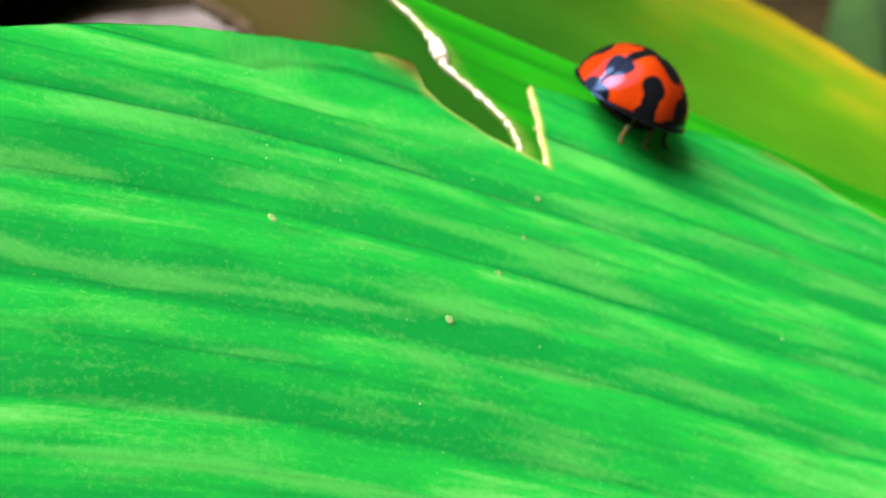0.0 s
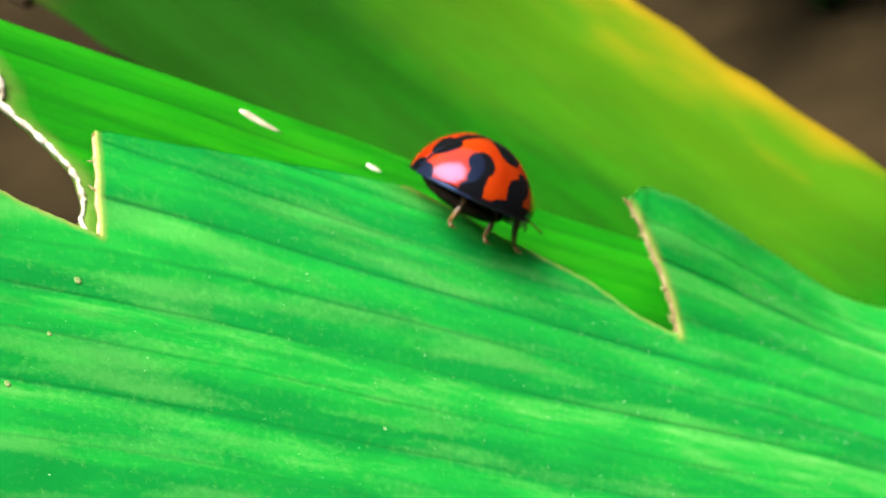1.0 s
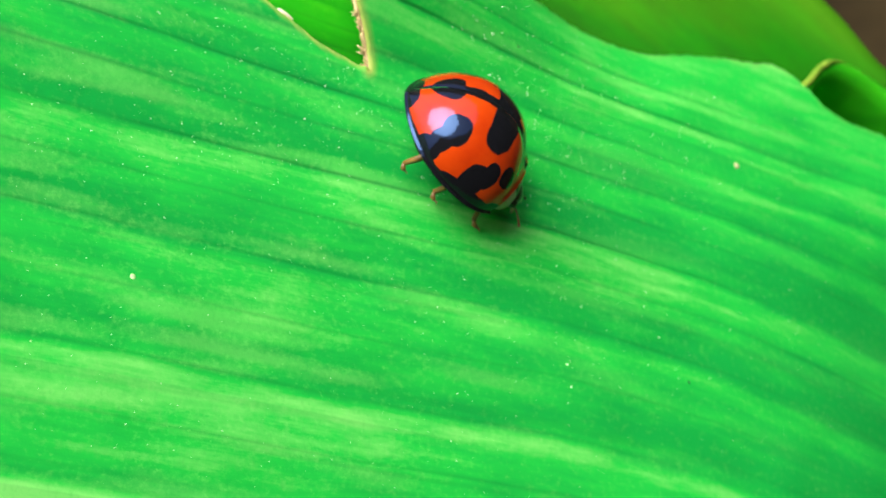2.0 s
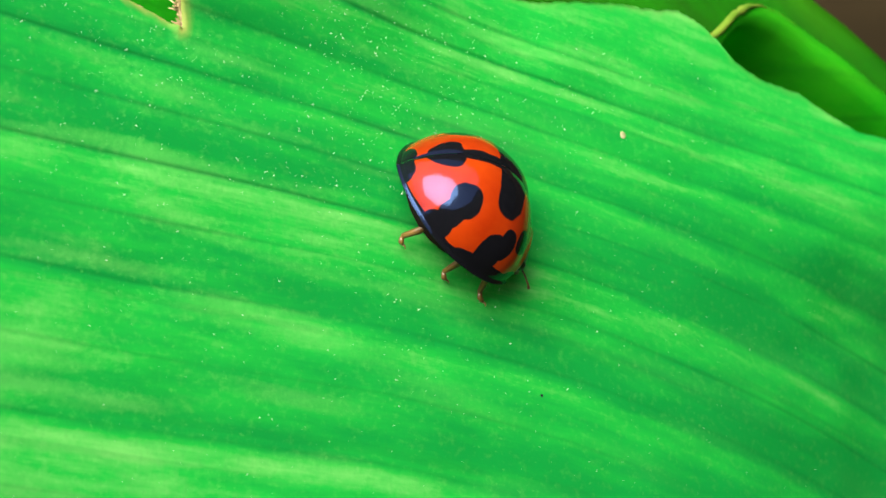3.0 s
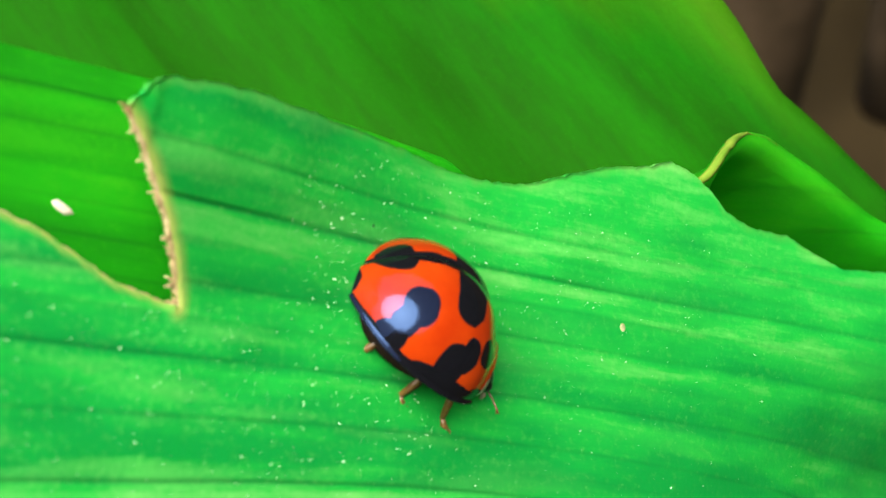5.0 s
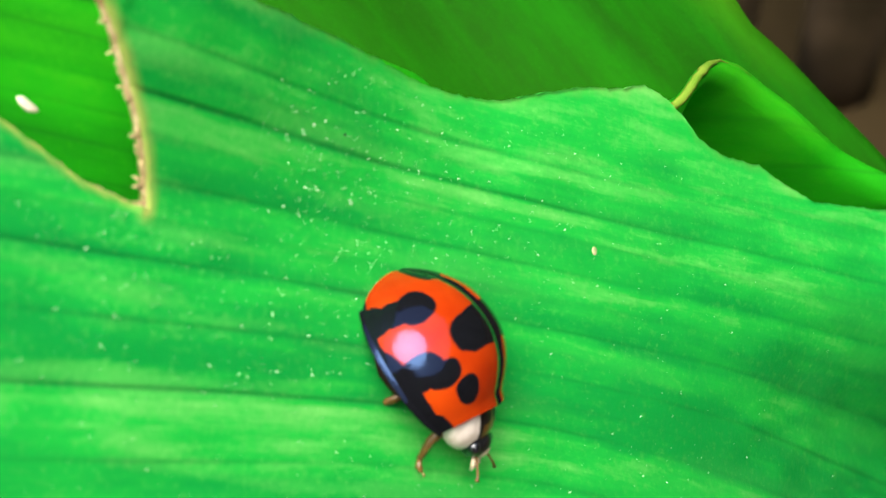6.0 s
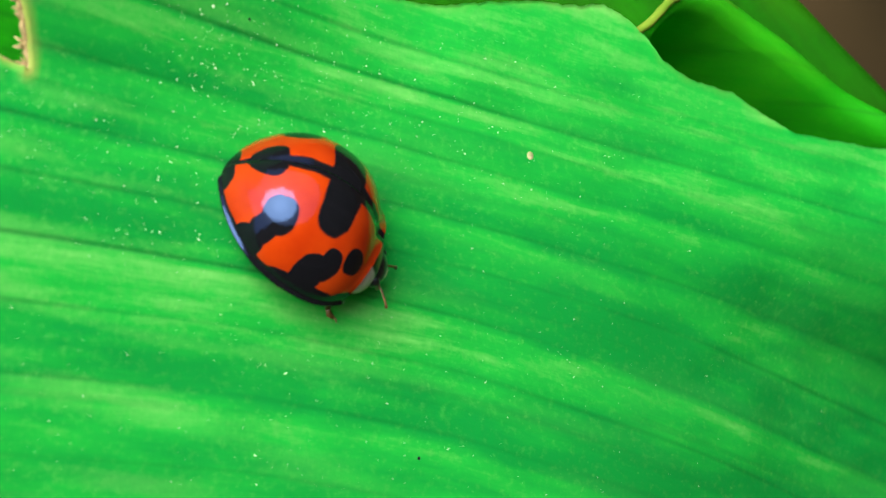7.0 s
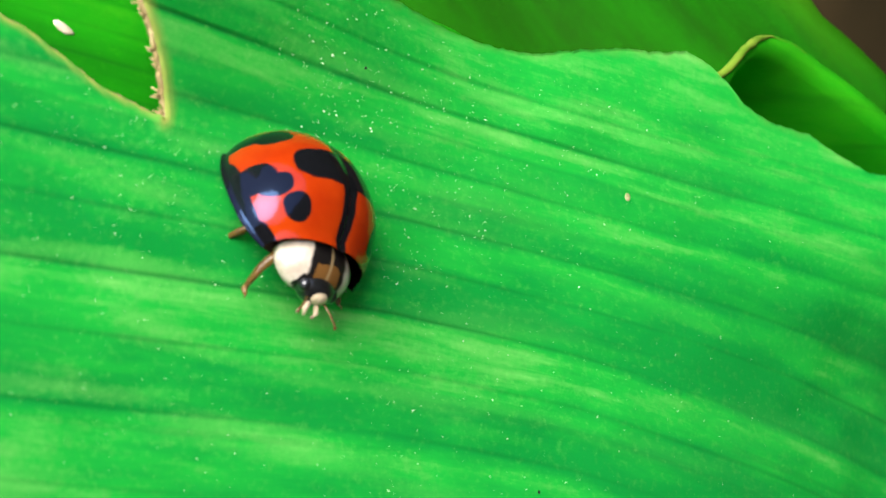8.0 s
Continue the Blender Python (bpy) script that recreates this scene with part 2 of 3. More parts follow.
WEED = plain("weed_green", (0.006, 0.02, 0.002), (0.018, 0.055, 0.005), 60, 0.7, spec=0.2)
# dull dark green of the unseen ring added against the low sky
SKY_BLOCK = plain("hedge", (0.008, 0.014, 0.005), (0.03, 0.04, 0.015), 3, 1.0, relief=0.02, spec=0.0)
BLACK = plain("black_cuticle", (0.004, 0.004, 0.005), (0.008, 0.008, 0.009), 2000, 0.3, coat=0.8, coat_rough=0.08, spec=0.3)
CREAM = plain("cream_cuticle", (0.36, 0.28, 0.17), (0.52, 0.42, 0.29), 2500, 0.4, coat=0.3, coat_rough=0.2)
BELLY = plain("dark_belly", (0.006, 0.004, 0.002), (0.018, 0.009, 0.004), 2000, 0.8, spec=0.08)
LEGS = plain("amber_leg", (0.05, 0.024, 0.004), (0.17, 0.09, 0.02), 1800, 0.4, coat=0.2, coat_rough=0.15)



def shield_material():
    m = Net("neck_shield_black_cream")
    sep = m.node("ShaderNodeSeparateXYZ")
    m.link(m.coords(), sep.inputs[0])
    wob = m.math('MULTIPLY', m.math('SUBTRACT', m.noise(m.coords(), 2500, 3), 0.5), 0.22)
    y = m.math('ADD', m.math('ABSOLUTE', m.math('MULTIPLY', sep.outputs["Y"], 1000.0)), wob)
    x = m.math('ADD', m.math('MULTIPLY', sep.outputs["X"], 1000.0), wob)
    side = m.math('MULTIPLY', m.ramp(y, [(0.50, (0, 0, 0)), (0.56, (1, 1, 1))]), m.math('MULTIPLY', m.math('GREATER_THAN', x, 1.36), m.math('LESS_THAN', x, 2.02)))
    tan = m.ramp(m.noise(m.coords(), 3000, 3), [(0.35, (0.38, 0.32, 0.25)), (0.65, (0.55, 0.48, 0.40))])
    brown = m.math('MULTIPLY', m.math('GREATER_THAN', x, 1.84), m.math('LESS_THAN', y, 0.36))
    mid = m.mix(brown, (0.006, 0.005, 0.005), (0.13, 0.06, 0.015))
    line = m.math('MULTIPLY', m.math('LESS_THAN', m.math('ABSOLUTE', m.math('MULTIPLY', sep.outputs["Y"], 1000.0)), 0.035), m.math('GREATER_THAN', x, 1.3))
    mid = m.mix(line, mid, (0.24, 0.17, 0.08))
    m.set(color=m.mix(side, mid, tan), rough=0.35, coat=0.15, coat_rough=0.12, spec=0.2)
    m.bump(m.noise(m.coords(), 7000, 3), 0.3, 0.00001)
    return m.mat


SHIELD = shield_material()

# black marks of one wing case: (along from tail to shoulder, out from the seam, half sizes)
MARKS = ((0.165, 0.0, 0.085, 0.22), (0.60, 0.17, 0.125, 0.28), (0.32, 0.51, 0.10, 0.17), (0.285, 0.70, 0.075, 0.17), (0.27, 0.88, 0.085, 0.15),
         (0.65, 0.77, 0.10, 0.19), (0.73, 0.62, 0.07, 0.15), (0.87, 0.47, 0.078, 0.125), (0.72, 0.98, 0.30, 0.15), (0.98, 0.95, 0.10, 0.18), (0.0, 0.5, 0.045, 0.95))


def shell_material():
    m = Net("red_wing_case")
    c = m.node("ShaderNodeTexCoord")
    sep = m.node("ShaderNodeSeparateXYZ")
    m.link(c.outputs["UV"], sep.inputs[0])
    wob = m.math('MULTIPLY', m.math('SUBTRACT', m.noise(m.coords(), 1800, 2), 0.5), 0.05)
    u = m.math('ADD', sep.outputs["X"], wob)
    v = m.math('ADD', sep.outputs["Y"], wob)
    dark = None
    for u0, v0, ru, rv in MARKS:
        du = m.math('POWER', m.math('ABSOLUTE', m.math('DIVIDE', m.math('SUBTRACT', u, u0), ru)), 2.4)
        dv = m.math('POWER', m.math('ABSOLUTE', m.math('DIVIDE', m.math('SUBTRACT', v, v0), rv)), 2.4)
        e = m.math('SUBTRACT', 1.0, m.math('ADD', du, dv))
        dark = e if dark is None else m.math('MAXIMUM', dark, e)
    seam = m.math('DIVIDE', m.math('SUBTRACT', 0.062, v), 0.062)
    rim = m.math('DIVIDE', m.math('SUBTRACT', v, 0.92), 0.08)
    dark = m.math('MAXIMUM', dark, m.math('MAXIMUM', seam, rim))
    edge = m.ramp(dark, [(0.0, (0, 0, 0)), (0.10, (1, 1, 1))])
    red = m.ramp(m.noise(m.coords(), 700, 4), [(0.3, (0.22, 0.013, 0.001)), (0.7, (0.33, 0.033, 0.002))])
    m.set(color=m.mix(edge, red, (0.004, 0.004, 0.005)), rough=0.03, spec=0.36)
    # the reflected sky's blue is put into the gloss tint
    m.bsdf.inputs["Specular Tint"].default_value = (0.26, 0.48, 1.0, 1)
    m.bump(m.noise(m.coords(), 9000, 2), 0.12, 0.00003)
    return m.mat


SHELL = shell_material()


# ---- mesh helpers ----
def link_mesh(name, verts, faces, material, parent=None, label="", smooth=True):
    me = bpy.data.meshes.new(name)
    me.from_pydata([tuple(v) for v in verts], [], faces)
    me.validate()
    if smooth:
        me.polygons.foreach_set("use_smooth", [True] * len(me.polygons))
    me.materials.append(material)
    ob = new(name, me)
    ob.parent = parent
    if label:
        tagged(ob, label)
    return ob


def part(name, bm, material, parent, label="", smooth=True):
    me = bpy.data.meshes.new(name)
    bmesh.ops.recalc_face_normals(bm, faces=bm.faces)
    bm.to_mesh(me)
    bm.free()
    if smooth:
        me.polygons.foreach_set("use_smooth", [True] * len(me.polygons))
    me.materials.append(material)
    ob = new(name, me)
    ob.parent = parent
    if label:
        tagged(ob, label)
    return ob


def tube(path, radii, sides=10):
    """A closed tube along a path; verts and faces."""
    verts, faces = [], []
    path = [Vector(p) for p in path]
    for i, p in enumerate(path):
        d = (path[min(i + 1, len(path) - 1)] - path[max(i - 1, 0)]).normalized()
        q = d.to_track_quat('Z', 'Y')
        for k in range(sides):
            a = 2 * math.pi * k / sides
            verts.append(p + q @ Vector((math.cos(a), math.sin(a), 0)) * radii[i])
    for i in range(len(path) - 1):
        for k in range(sides):
            j = (k + 1) % sides
            faces.append((i * sides + k, i * sides + j, (i + 1) * sides + j, (i + 1) * sides + k))
    faces.append(tuple(range(sides))[::-1])
    faces.append(tuple(range((len(path) - 1) * sides, len(path) * sides)))
    return verts, faces


def curve_through(points):
    xs, ys = zip(*points)
    return lambda x: float(np.interp(x, xs, ys))


def smoothstep(x, lo, hi):
    t = min(1.0, max(0.0, (x - lo) / (hi - lo)))
    return t * t * (3 - 2 * t)


def wave(a, b, c=0.0):
    return noise.noise(Vector((a, b, c)))


# ---- the big leaf: x along the veins, y across them, z out of its face, in millimetres ----
LEAF_POSE = pose(0, 0, 0.22, 34.95, 41.16, 22.09)


def arch(a, b):
    """Height of the leaf's face over its middle plane."""
    a = max(-60.0, min(60.0, a))
    x, y = a / 34.0, max(-22.0, min(13.0, b)) / 17.0
    return -0.024 + 0.158 * x + 0.311 * y + 0.835 * x * x + 0.666 * x * y - 1.912 * y * y - 0.403 * y ** 3 + 0.453 * x * y * y


CURL_KNOTS = curve_through(((-3.2, 0), (-2.6, 2.4), (-1.0, 2.3), (2, 1.8), (5, 1.0), (8, 0.2), (11, -0.2), (14, 0)))


def CURL(a):
    return sum(CURL_KNOTS(a + d) for d in (-1.4, -0.9, -0.4, 0.0, 0.4, 0.9, 1.4)) / 7 if a > -1.0 else CURL_KNOTS(a)


def dip(a, b):
    """The leaf bends down towards its tip."""
    return (0.011 * max(0.0, min(a, 26.0) - 14.0) ** 2 + 0.26 * max(0.0, a - 26.0)) * smoothstep(5.5 - b, 0.0, 5.0)


def pleats(y):
    """Shallow grooves along the veins, with a soft swelling between them."""
    h = 0.0
    for under, over in zip(VEINS[1:], VEINS):
        if under <= y < over:
            g = over - under
            h += 0.028 * g * math.sin(math.pi * (y - under) / g) ** 0.8
    return h


def leaf_height(a, b):
    wall = 1.2 - 0.853 * max(0.0, b - 3.1) ** 1.4 / 1.631
    h = arch(a, b) + CURL(a) * smoothstep(b, 2.4, 7.6) * (1.0 if a > wall - 0.15 else 0.0)
    h -= dip(a, b)
    h += pleats(fan(a, b)) + 0.10 * wave(a * 0.12, b * 0.35) + 0.05 * wave(a * 0.5, b * 1.1, 3.0)
    return h


def sheet(name, columns, height, thick, material, parent, rows=90, breaks=(), label="", bend=None):
    """A leaf blade from columns (bottom, waist, top point); no faces across a break above the waist."""
    verts, faces, n = [], [], len(columns)
    cut = rows * 3 // 5
    for low, waist, high in columns:
        for j in range(rows):
            p, q, f = (low, waist, 1 - (1 - j / cut) ** 1.5) if j <= cut else (waist, high, (j - cut) / (rows - 1 - cut))
            a, b = p[0] + (q[0] - p[0]) * f, p[1] + (q[1] - p[1]) * f
            a = bend(a, b) if bend else a
            verts.append(Vector((a, b, height(a, b))) * MM)
    half = len(verts)
    verts += [v - Vector((0, 0, thick * MM)) for v in verts]
    for i in range(n - 1):
        last = cut if i in breaks else rows - 1
        for j in range(last):
            p = i * rows + j
            faces.append((p, p + rows, p + rows + 1, p + 1))
            faces.append((half + p, half + p + 1, half + p + rows + 1, half + p + rows))
        for j in (0, last):
            p = i * rows + j
            q = (p, half + p, half + p + rows, p + rows)
            faces.append(q if j else q[::-1])
    for i in range(n):
        for j in range(rows - 1):
            left = i == 0 or (i - 1 in breaks and j >= cut)
            right = i == n - 1 or (i in breaks and j >= cut)
            if left or right:
                p = i * rows + j
                q = (p, p + 1, half + p + 1, half + p)
                faces.append(q if left else q[::-1])
    return link_mesh(name, verts, faces, material, parent, label)


def skew(u, b):
    """Columns lean with the wall of the second bite."""
    return u - 0.853 * math.exp(-((u - 1.2) / 5.0) ** 2) * max(0.0, b - 3.1) ** 1.4 / 1.631


TOP = curve_through((
    (-75, -24), (-60, -15), (-50, -9), (-41, -3.9), (-39, -2.7), (-35, -0.7), (-31, 0.9), (-26.8, 2.3), (-25.7, 2.4), (-25.4, 1.4), (-24.6, 0.85), (-23.2, 0.5),
    (-20.65, 0.15), (-20.6, 3.9), (-19, 4.2), (-17.4, 4.5), (-15.2, 4.9), (-12.5, 5.4), (-9.2, 5.9), (-7.3, 5.5), (-5.6, 5.0), (-3.6, 4.6),
    (-1.9, 4.2), (-0.25, 3.4), (1.19, 3.1), (1.2, 6.5), (2.6, 7.25), (3.3, 7.35), (4.4, 7.5), (5.75, 7.5), (6.9, 7.5), (8.3, 7.42), (9.8, 7.25), (11, 7.25), (12.3, 7.4),
    (14, 7.95), (15.5, 8.35), (16.6, 8.5), (17.6, 8.8), (18.4, 8.6), (19.1, 8.25), (19.7, 7.75), (20.7, 7.5), (22.2, 7.48), (23.3, 7.15), (24.5, 6.87), (27.4, 7.1), (34, 8), (50, 6), (75, -4)))
WAIST = curve_through(((-75, -25), (-50, -12), (-40, -6), (-30, -1.5), (-24, 0.0), (-20.65, 0.13), (-20.6, 0.13), (-16, 1.0), (-3, 2.0), (1.19, 3.06), (1.2, 3.06), (6, 2.5), (40, 2.5), (75, -6)))


def edge_point(u):
    b = TOP(u) + 0.05 * wave(u * 3.0, 7.0) + 0.04 * wave(u * 9.0, 2.0)
    return skew(u, b), b


def main_leaf():
    root = new("long_leaf")
    root.matrix_world = LEAF_POSE
    tagged(root, "bright green ribbed leaf with chewed notches along its margin", "leaf")
    us = [-74.5 + i * 0.5 for i in range(80)] + [-34.5 + i * 0.14 for i in range(470)] + [31.4 + i * 0.6 for i in range(66)]
    us = sorted([u for u in us if abs(u + 20.625) > 0.06 and abs(u - 1.195) > 0.06] + [-20.65, -20.60, 1.19, 1.201])
    cols = [((u, min(-38.0 + 0.006 * u * u, TOP(u) - 2)), (u, WAIST(u)), (u, edge_point(u)[1])) for u in us]
    breaks = {i for i, u in enumerate(us) if u in (-20.65, 1.19)}
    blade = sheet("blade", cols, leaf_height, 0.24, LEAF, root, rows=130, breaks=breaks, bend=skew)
    rims = [(skew(1.201, b), b, 0.16) for b in np.linspace(3.06, 6.5, 40)] + [(-20.6, b, 0.13) for b in np.linspace(0.13, 3.9, 40)]
    rims += [(*edge_point(u), 0.11) for u in np.linspace(-9.4, 1.19, 60)] + [(*edge_point(u), 0.12 + 0.2 * smoothstep(-u, 24.5, 26.0)) for u in np.linspace(-27, -20.65, 40)]
    rims = [(*r, 0.8) for r in rims] + [(*edge_point(u), 0.45, 0.2) for u in np.linspace(2.2, 24, 120)]
    rims = np.array(rims)
    co = np.array([v.co for v in blade.data.vertices]) / MM
    dry = np.zeros(len(co))
    for k in np.nonzero(co[:, 1] > -3)[0]:
        d = np.hypot(rims[:, 0] - co[k, 0], rims[:, 1] - co[k, 1])
        dry[k] = (rims[:, 3] * np.exp(-d / rims[:, 2])).max()
    blade.data.attributes.new("dry", 'FLOAT', 'POINT').data.foreach_set("value", dry)
    blade.data.attributes.new("across", 'FLOAT', 'POINT').data.foreach_set("value", [fan(p[0], p[1]) for p in co])
    corner = edge_point(-25.7)
    other = edge_point(-8.5)
    rust = [0.95 * math.exp(-math.hypot((p[0] - corner[0]) / 1.5, (p[1] - corner[1]) / 0.7)) +
            0.6 * math.exp(-math.hypot((p[0] - other[0]) / 1.6, (p[1] - other[1]) / 0.35)) for p in co]
    blade.data.attributes.new("rust", 'FLOAT', 'POINT').data.foreach_set("value", rust)

    def margin(name, pts, radius, material, label, spikes=0):
        path = [Vector((a, b, leaf_height(a, b) - 0.1)) * MM for a, b in pts]
        radii = [radius * MM * (0.8 + 0.5 * abs(wave(i * 0.23, radius * 9)) + 0.15 * wave(i * 1.3, 4)) for i in range(len(path))]
        verts, faces = tube(path, radii, 8)
        for k in range(spikes):
            p = path[random.randrange(len(path))]
            d = Vector((-1, random.uniform(-0.5, 0.5), random.uniform(-0.2, 0.4))).normalized()
            w = tube([p, p + d * random.uniform(0.12, 0.32) * MM], [0.05 * MM, 0.012 * MM], 5)
            n0 = len(verts)
            verts += w[0]
            faces += [tuple(n0 + i for i in f) for f in w[1]]
        link_mesh(name, verts, faces, material, root, label)

    wall_b = [(skew(1.201, b), b) for b in np.linspace(3.06, 6.5, 120)]
    wall_b = [(a + 0.06 * wave(b * 5, 1) + 0.09 * wave(b * 1.7, 4), b) for a, b in wall_b]
    margin("dry_rim", wall_b, 0.075, DRY, "pale tan dried rim of a bite", 40)
    margin("dry_rim", [edge_point(u) for u in np.linspace(-9.2, 1.19, 110)], 0.06, DRY, "thin tan rim of a bite")
    wall_a = [(-20.6 + 0.10 * wave(b * 2, 2), b) for b in np.linspace(0.13, 3.72, 50)]
    margin("dry_rim", wall_a, 0.065, DRY, "pale tan dried rim of a bite", 3)
    margin("dry_rim", [edge_point(u) for u in np.linspace(-25.7, -20.65, 60)], 0.05, DRY, "thin tan rim of a bite")
    margin("dry_rim", [edge_point(u) for u in np.linspace(-26.0, -24.7, 24)], 0.07, RUST, "rusty brown corner of a bite")
    margin("dry_rim", [(-20.55, b) for b in np.linspace(3.5, 3.85, 8)], 0.08, RUST, "rusty brown tip of a bite")
    return root


# ---- the leaf right under it ----
FLAP = curve_through(((-26, 8.7), (-16, 8.9), (-10, 8.8), (-4, 8.4), (2, 8.3), (7, 8.4), (11, 8.0), (14, 6.5), (17, 5.0), (19.2, 5.0),
                      (19.25, 8.6), (19.95, 9.5), (20.6, 10.0), (21.2, 10.25), (22.3, 10.33), (23.3, 10.15), (24.7, 9.75), (26.2, 9.25), (29.2, 8.3), (35.4, 7.0), (48, 3.5)))


def under_height(a, b):
    """The lower leaf; at its far end the margin stands up and the blade behind it sinks away."""
    sink = 4.6 * smoothstep(FLAP(a) - b, 0.45, 1.7) * smoothstep(a, 19.4, 20.6) * (1 - 0.8 * smoothstep(a, 31, 40))
    return arch(a, b) - sink - dip(a, b) - 1.5 - 0.16 * max(0.0, min(a, 23.5) - 19.0) * smoothstep(a, 19, 20.5) + 0.3 * smoothstep(a, 19, 19.5) - 0.9 * smoothstep(a, 14, 19) * smoothstep(10.5 - b, 0.0, 4.0) + 1.3 * smoothstep(a, 14, 20) + 0.9 * smoothstep(a, 27, 30) + 0.1 * wave(a * 0.2, b * 0.4, 9)


def torn_end(b):
    """Where the lower leaf is torn off."""
    return curve_through(((-4, -17.7), (1.5, -20.3), (2.4, -20.2), (3.5, -20.5), (4.4, -21.6), (5.2, -22.8), (6.4, -23.0), (7.2, -23.5), (8.7, -25.4)))(b) + 0.12 * wave(b * 3, 3)


def under_leaf():
    root = new("lower_leaf")
    root.matrix_world = LEAF_POSE
    tagged(root, "green leaf with a bleached torn edge lying under the ribbed leaf", "leaf")
    top = FLAP
    verts, faces, na, nb = [], [], 250, 64
    for i in range(na + 1):
        for j in range(nb + 1):
            u = -25.4 + 70 * i / na
            f = j / nb
            b = -4 + (top(u) + 4) * f
            left = torn_end(b)
            a = left + (44.6 - left) * (i / na)
            verts.append(Vector((a, min(b, top(a)), under_height(a, min(b, top(a))))) * MM)
    half = len(verts)
    verts += [v - Vector((0, 0, 0.2 * MM)) for v in verts]
    w = nb + 1
    for i in range(na):
        for j in range(nb):
            p = i * w + j
            faces += [(p, p + w, p + w + 1, p + 1), (half + p, half + p + 1, half + p + w + 1, half + p + w)]
        p = i * w + nb
        faces.append((p, p + w, half + p + w, half + p))
    for j in range(nb):
        faces.append((j, j + 1, half + j + 1, half + j))
    blade = link_mesh("blade", verts, faces, UNDER, root)
    pts = [v.co / MM for v in blade.data.vertices]
    dry = [0.45 * math.exp(-max(0.0, p.x - torn_end(p.y)) / 0.8) if p.x < -10 else 0.0 for p in pts]
    blade.data.attributes.new("dry", 'FLOAT', 'POINT').data.foreach_set("value", dry)
    blade.data.attributes.new("across", 'FLOAT', 'POINT').data.foreach_set("value", [p.y for p in pts])
    path, radii = [], []
    for i in range(260):
        b = -3 + 11.7 * i / 259
        knob = math.exp(-((b - 5.9) / 0.6) ** 2)
        a = torn_end(b) + 0.10 * wave(b * 4.0, 6) + 0.07 * wave(b * 11.0, 9)
        path.append(Vector((a, b, under_height(a, b))) * MM)
        radii.append(MM * (0.045 + 0.10 * abs(wave(b * 3.1, 8)) + 0.06 * abs(wave(b * 9.0, 3)) + 0.20 * knob))
    v, f = tube(path, radii, 8)
    link_mesh("bleached_rim", v, f, WHITE_DRY, root, "bleached dry torn rim")
    rim = [Vector((a, top(a) - 0.05, under_height(a, top(a)))) * MM for a in np.linspace(19.27, 23.0, 50)]
    v, f = tube(rim, [(0.12 + 0.04 * wave(i * 0.4, 6)) * (1.0 - 0.93 * smoothstep(i, 12, 32)) * MM for i in range(50)], 8)
    link_mesh("dry_rim", v, f, FADED, root, "pale tan torn rim")
    for a, b, long, wide in ((-13.4, 8.2, 0.75, 0.14), (-9.2, 7.7, 0.28, 0.10), (-0.5, 5.1, 0.30, 0.11)):
        bm = bmesh.new()
        bmesh.ops.create_icosphere(bm, subdivisions=2, radius=1.0)
        for q in bm.verts:
            k = 1 + 0.3 * wave(q.co.x * 2 + a, q.co.y * 2, q.co.z * 2)
            x, y = q.co.x * long * k, q.co.y * wide * k * (1 - 0.55 * q.co.x)
            q.co = Vector((a + x, b + y - 0.25 * x, under_height(a + x, b + y - 0.25 * x) + 0.01 + q.co.z * 0.025)) * MM
        part("white_scar", bm, WHITE_DRY, root, "white scraped scar")
    return root


# ---- the leaf behind, yellowing along its margin ----
def back_leaf():
    root = new("yellowing_leaf")
    root.matrix_world = pose(-0.0019, 0.0238, 0.2052, 34.5, -6.06, -12.82) @ pose(0, 0, 0, 0, 0, -45)
    tagged(root, "green leaf with a yellowing margin standing behind the others", "leaf")
    top = curve_through(((-60, 4), (-50, 10), (-40, 14), (-30, 15.6), (-18, 15.6), (-6, 14.9), (4, 14.6), (10, 14.0), (14, 13.6), (20, 14.2), (35, 14), (60, 8)))

    def height(a, b):
        return 0.35 * math.sin(b * 1.1) + 0.5 * wave(a * 0.08, b * 0.1, 4) - 0.010 * max(0.0, -b) ** 2 - 0.03 * max(0.0, a - 12) ** 2 * smoothstep(a, 12, 16)
    low = curve_through(((-60, 2.5), (-50, 0.2), (-45, 0.2), (-41, -1.6), (-37, -1.2), (-34, -1.2), (-30, -0.7), (-27, -0.5), (-24, -1.2), (-20, -2.8), (-17, -4.5), (-9, -9), (0, -14), (12, -8), (16, 0), (22, 7), (30, 9.5), (60, 6)))
    cols = [((u, low(u)), (u, low(u) + 0.4 * (top(u) - low(u))), (u, top(u) + 0.15 * wave(u * 0.4, 3))) for u in [-60 + i * 0.5 for i in range(240)]]
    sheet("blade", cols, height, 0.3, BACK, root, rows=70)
    for nm, fn, lo, hi, r, mat, lab in (("dry_rim", low, -59, -40, 0.5, STALK, "brown dried rim"),):
        path = [Vector((a, fn(a), height(a, fn(a)))) * MM for a in np.linspace(lo, hi, 90)]
        v, f = tube(path, [r * MM * (1 + 0.5 * wave(i * 0.3, 2)) for i in range(90)], 8)
        link_mesh(nm, v, f, mat, root, lab)
    return root


# ---- the ladybird: x to its head, y to its left, z up; its feet at z = 0 ----
TAIL, SHOULDER, RIM = -2.30, 1.45, 0.70


